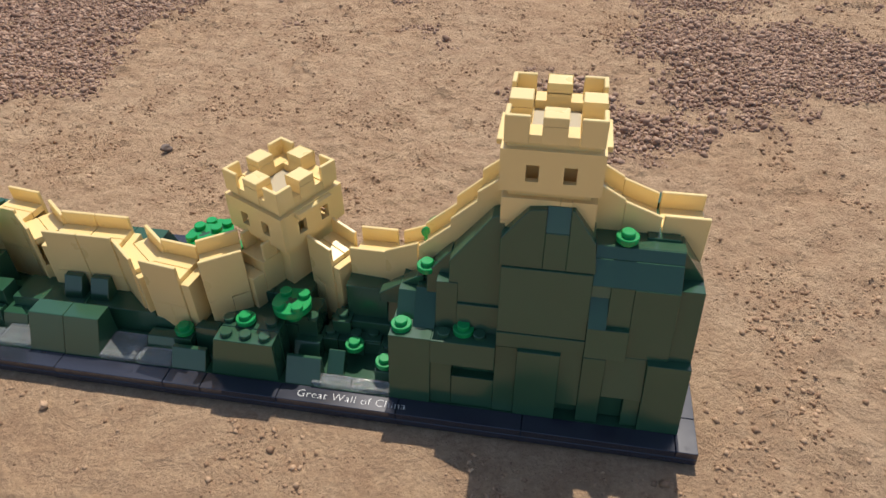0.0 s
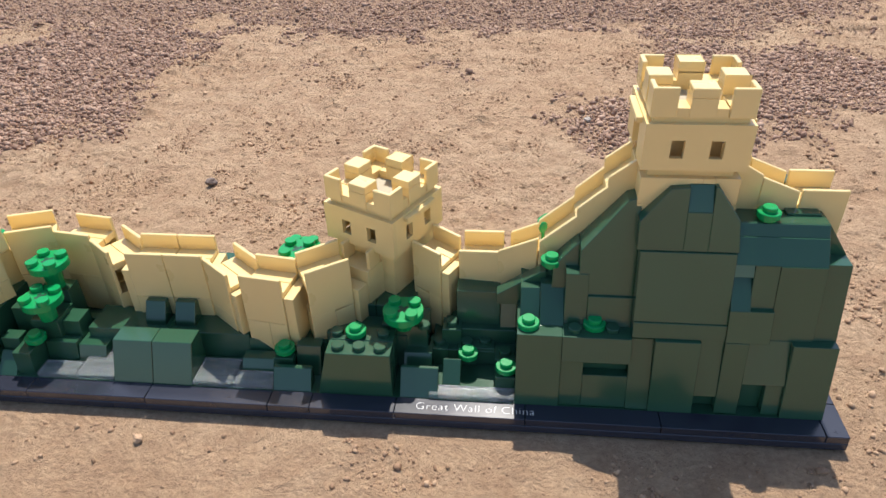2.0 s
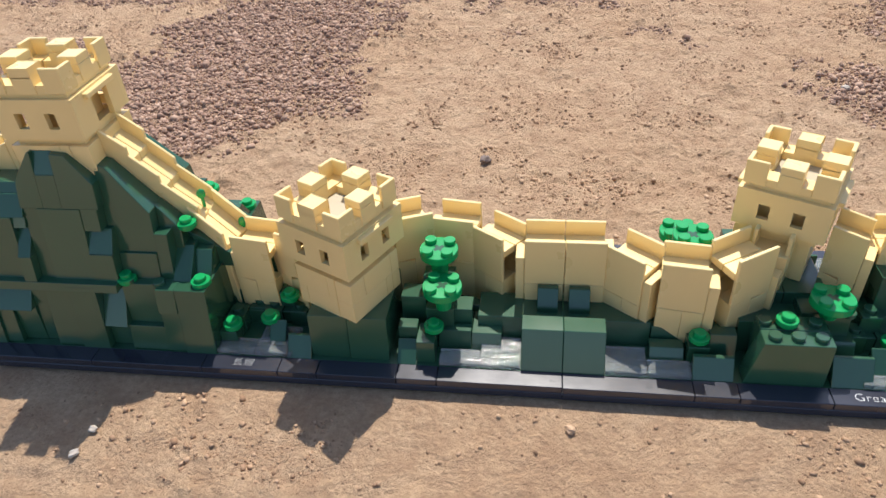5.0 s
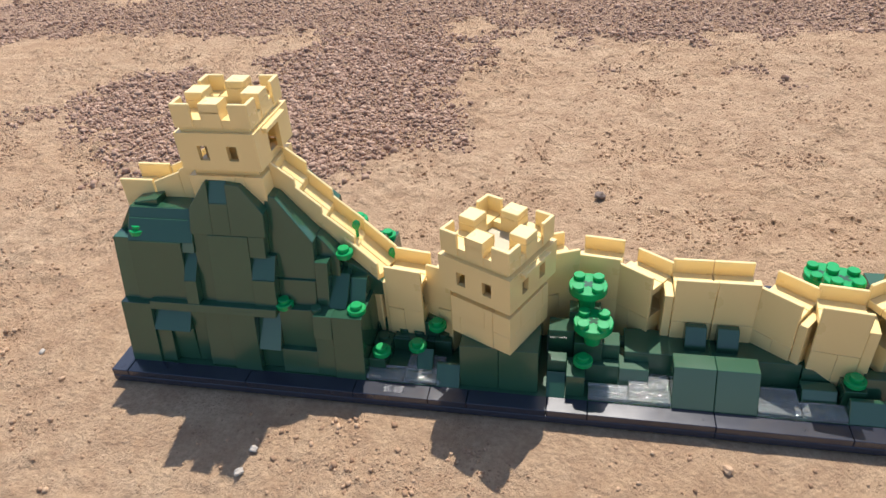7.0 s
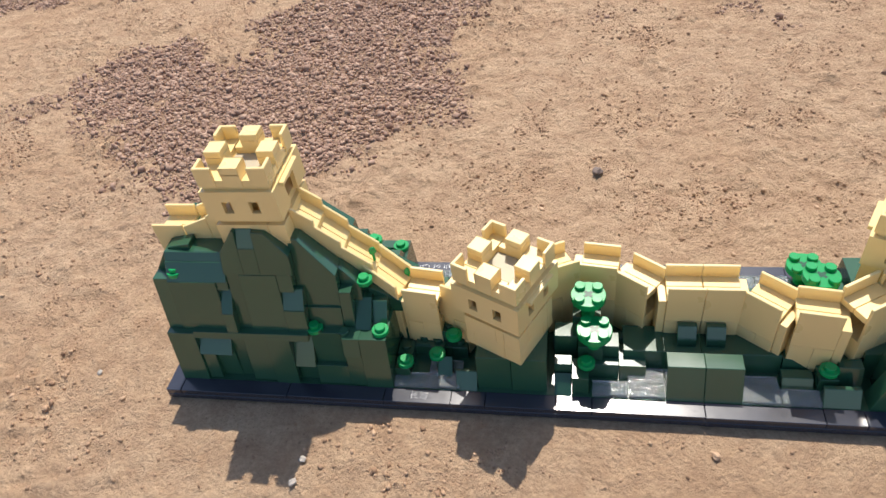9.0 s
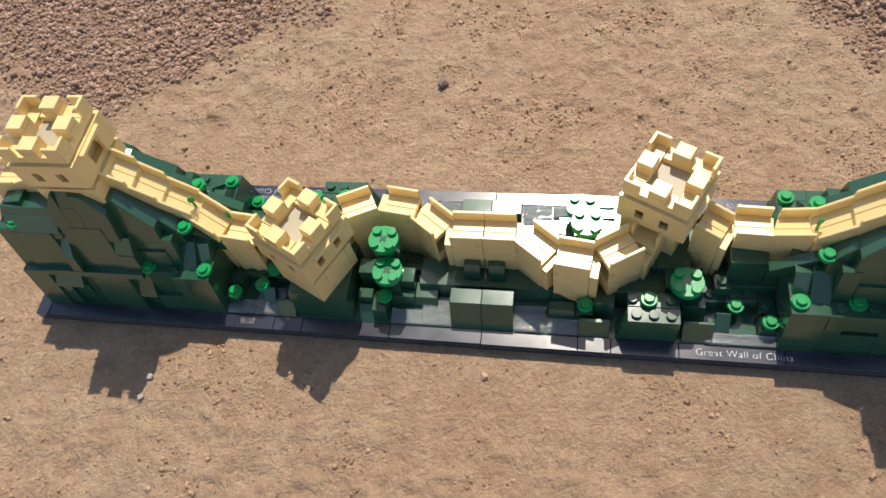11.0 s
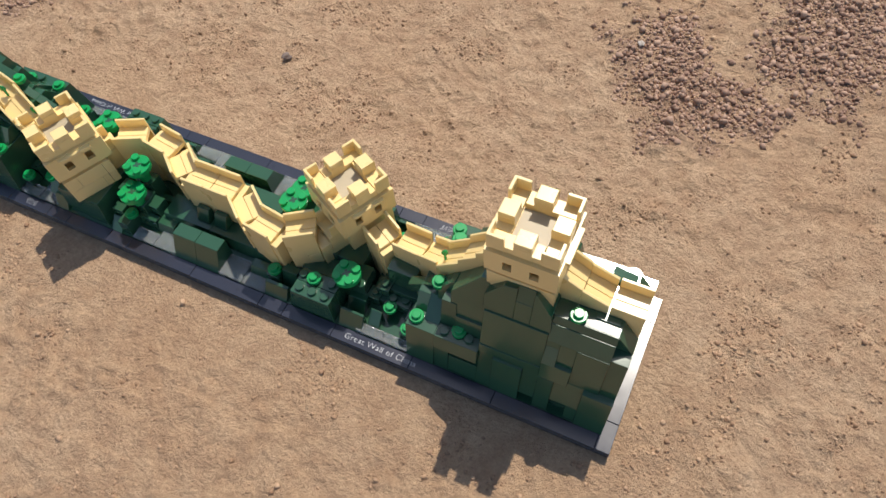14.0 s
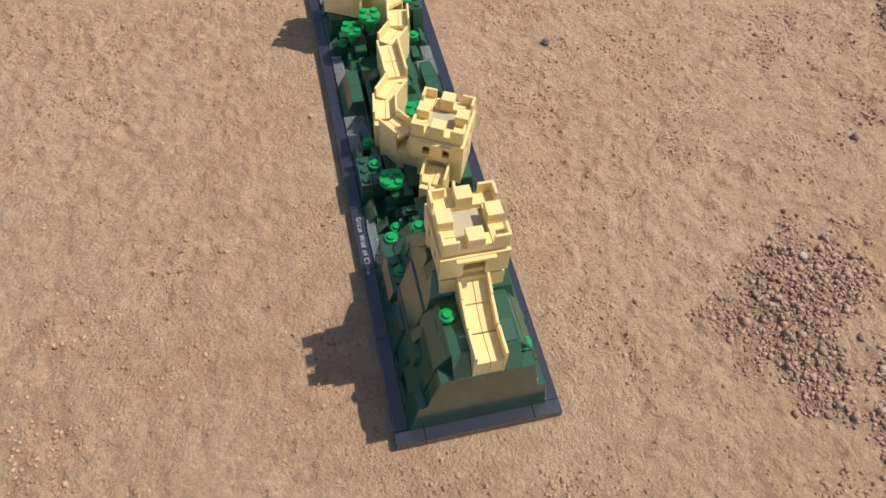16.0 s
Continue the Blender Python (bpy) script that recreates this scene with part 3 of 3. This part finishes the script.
# ---- low ground in front of and behind the wall ----
def foothills():
    root = thing("foothill", 70, 48, 6.0, label="low dark green terraces of plates and slopes along the wall", category="terrace", group="foothills")

    def block(x0, x1, y0, y1, top, slope=0.0, back=False, name="terrace_brick", lip=0.0):
        """A brick on the plate; with a lip its sloped face starts that high above the plate."""
        bm = bmesh.new()
        pts = [(y0 - 48, 0), (y1 - 48, 0), (y1 - 48, top - 6), (y0 - 48 + slope, top - 6)]
        if lip:
            pts.append((y0 - 48, lip))
        prism(bm, pts, "x", x0 - 69.92, x1 - 70.08, 0.2)
        if back:
            bm.transform(Matrix.Diagonal((1, -1, 1, 1)))
            bmesh.ops.reverse_faces(bm, faces=bm.faces)
        return part(name, bm, DARK_GREEN, root)

    def stud(x, y, z, parent=None, back=False):
        bm = bmesh.new()
        disc(bm, x - 70, (y - 48) * (-1 if back else 1), z - 6.1, z - 4.3, 2.4, 16)
        part("stud", bm, DARK_GREEN, parent or root)
    for back in (False, True):
        block(0, 16, 9.8, 25.2, 21.4, 7.2, back, "sloped_block")
        block(2, 10.5, 32.5, 39.5, 25.5, 4.2, back, "sloped_tile", 12.0)
        block(0, 34, 27, 44, 16.5, 2, back)
        # dark steps up to the wall beside the hill
        block(107, 140, 30, 47, 12.8, 0, back)
        block(112, 140, 34.5, 47, 19.2, 1, back)
        block(116.5, 134, 37, 47, 27, 5, back)
        block(116.5, 133.5, 38.5, 48, 34.6, 1.2, back)
        block(133.5, 140, 33, 47, 29, 8, back)
        block(132.6, 140, 15.8, 23.5, 13.0, 0, back)
        block(112.5, 119.5, 15.8, 23, 14.8, 6.6, back, "sloped_tile", 1.4)
        for x, y in ((110, 33), (115, 37), (128, 34.5), (121, 33), (136, 28.5)):
            block(x - 3.9, x + 3.9, y - 4.2, y + 3.6, 14 if y < 36 else 20.6, 0, back, "round_base")
            stud(x, y, 14 if y < 36 else 20.6, None, back)
    # the side with the lettering
    block(34, 66, 26, 40, 15.5, 2)
    block(48, 63, 9.8, 16.4, 13.8, 4.6)
    block(46.8, 54.8, 18, 26, 15.0)
    block(55, 65, 19, 28, 17.5, 4)
    block(33, 46, 18, 26, 11.5, 3)
    block(66, 98, 26.6, 40, 20, 2)
    block(88, 106, 27, 42, 24, 3)
    block(97, 111.5, 9.8, 17.2, 15.8, 6)
    block(97, 108, 20, 30, 15, 5)
    bm = bmesh.new()
    prism(bm, [(66 - 70, 0), (94.4 - 70, 0), (94.4 - 70, 19.6), (70.4 - 70, 19.6)], "y", 9.8 - 48, 18.4 - 48, 0.2)
    for v in bm.verts:
        if v.co.z > 8 and v.co.y < -35:
            v.co.y += 0.8
    studded = part("studded_slope", bm, DARK_GREEN, root)
    for k in range(3):
        stud(74.5 + 7.9 * k, 14.4, 25.6, studded)
    bm = bmesh.new()
    box(bm, 70.4 - 70, 18.6 - 48, 0, 94.4 - 70, 26.4 - 48, 19.6)
    studded = part("studded_brick", bm, DARK_GREEN, root)
    for x in (72.6, 90.2):
        stud(x, 22.4, 25.6, studded)
    stud(104.6, 30, 24)
    # the far side
    block(16, 66, 36, 42, 14, 2, True)
    block(24, 36, 20, 36, 12.5, 3, True)
    block(36, 46.5, 26.5, 36, 20.5, 1.2, True)
    block(36, 49.3, 20.5, 26.4, 14.2, 1.5, True)
    block(49.5, 57, 11.5, 24, 15.9, 1, True)
    block(57, 64.8, 9.8, 17.5, 13.2, 7.2, True)
    block(57, 64.8, 17.6, 24, 18, 1, True)
    block(54.6, 65, 28, 38, 24.6, 1.5, True)
    block(43, 54.5, 24, 37, 22.5, 1, True)
    block(44, 57, 37, 46, 28, 1, True)
    block(68, 84, 11.5, 56, 25.6, 2.6, True)
    block(84, 100, 12, 56, 25.6, 2.6, True)
    block(100, 110, 9.8, 16.6, 14, 5.4, True)
    HALF.append(root)


foothills()


# ---- trees and round bushes ----
def tree(x, y, z, low):
    root = thing("tree", x, y, low, 20, label="bright green toy tree with a round studded plate crown", category="tree", group="trees")
    bm = bmesh.new()
    disc(bm, 0, 0, z - 3.0 - low, z - low, 7.8, 32, bevel=0.25)
    disc(bm, 0, 0, z - 5.0 - low, z - 2.9 - low, 4.2, 20, 5.4, 0)
    crown = part("crown", bm, BRIGHT_GREEN, root)
    for i in range(4):
        a = math.pi / 2 * i + 0.4
        bm = bmesh.new()
        disc(bm, 5.5 * math.cos(a), 5.5 * math.sin(a), z - 0.1 - low, z + 1.8 - low, 2.4, 16)
        part("stud", bm, BRIGHT_GREEN, crown)
    # uncut axle hole: a flat dark cross on top gives the shade inside it
    bm = bmesh.new()
    for turn in (0, 90):
        box(bm, -2.3, -0.8, z - 0.2 - low, 2.3, 0.8, z + 0.04 + 0.01 * (turn > 0) - low, 0, pose(0, 0, 0, 0, 0, turn + 23))
    part("axle_hole", bm, DARK_GREEN, crown, "dark green cross laid on the crown for the shade in its axle hole")
    bm = bmesh.new()
    disc(bm, 0, 0, 0, z - 4.9 - low, 3.2, 16, 3.9, 0)
    part("trunk", bm, BRIGHT_GREEN, root)
    HALF.append(root)


tree(97, 29.5, 32.6, 23.9)
tree(50, 55.2, 41.0, 27.9)
tree(47.3, 69, 33.3, 22.4)


def bush(x, y, top):
    root = thing("round_bush", x, y, top - 4.9, label="small bright green round stud used as a bush", category="bush", group="round bushes")
    bm = bmesh.new()
    disc(bm, 0, 0, 0, 1.2, 2.9, 20, bevel=0)
    disc(bm, 0, 0, 1.2, 3.2, 3.95, 20, bevel=0.25)
    part("plate", bm, BRIGHT_GREEN, root)
    bm = bmesh.new()
    disc(bm, 0, 0, 3.2, 4.9, 2.4, 20, bevel=0.25)
    part("stud", bm, BRIGHT_GREEN, root)
    HALF.append(root)


for x, y, top in ((144, 20.3, 36.9 + 2), (167.4, 21.3, 39), (151.6, 34.8, 56.5), (221.5, 33.4, 79.5), (50.9, 21.9, 19.8), (136.6, 19.4, 17.8),
                  (121.8, 27.6, 16.4), (80, 21.6, 30.4),
                  (143.2, 76, 38.9), (150.8, 61, 56.5), (134.6, 77, 17.8), (237.5, 68.6, 67.8), (175, 75.7, 39), (50.6, 76, 20.7), (120, 72, 17.8), (112, 66, 25)):
    bush(x, y, top)


def sprig(x, y, z):
    root = thing("leaf_sprig", x, y, z, 30, label="tiny bright green leaf tucked between wall sections", category="leaf", group="leaf sprigs")
    bm = bmesh.new()
    disc(bm, 0, 0, 0, 5, 0.7, 8, bevel=0)
    part("stem", bm, BRIGHT_GREEN, root)
    bm = bmesh.new()
    bmesh.ops.create_uvsphere(bm, u_segments=10, v_segments=6, radius=1.0)
    bm.transform(Matrix.Translation((0, 0, 6)) @ Matrix.Diagonal((1.9, 0.9, 2.4, 1)))
    part("leaf", bm, BRIGHT_GREEN, root)
    HALF.append(root)


sprig(148.6, 48, 53.5)
sprig(134, 47.6, 40)

# ---- the second model ----
TURN = Matrix.Translation((0, 0.048, 0)) @ Matrix.Rotation(math.pi, 4, "Z") @ Matrix.Translation((0, -0.048, 0))
for ob in HALF:
    copy_thing(ob, TURN @ ob.matrix_basis)
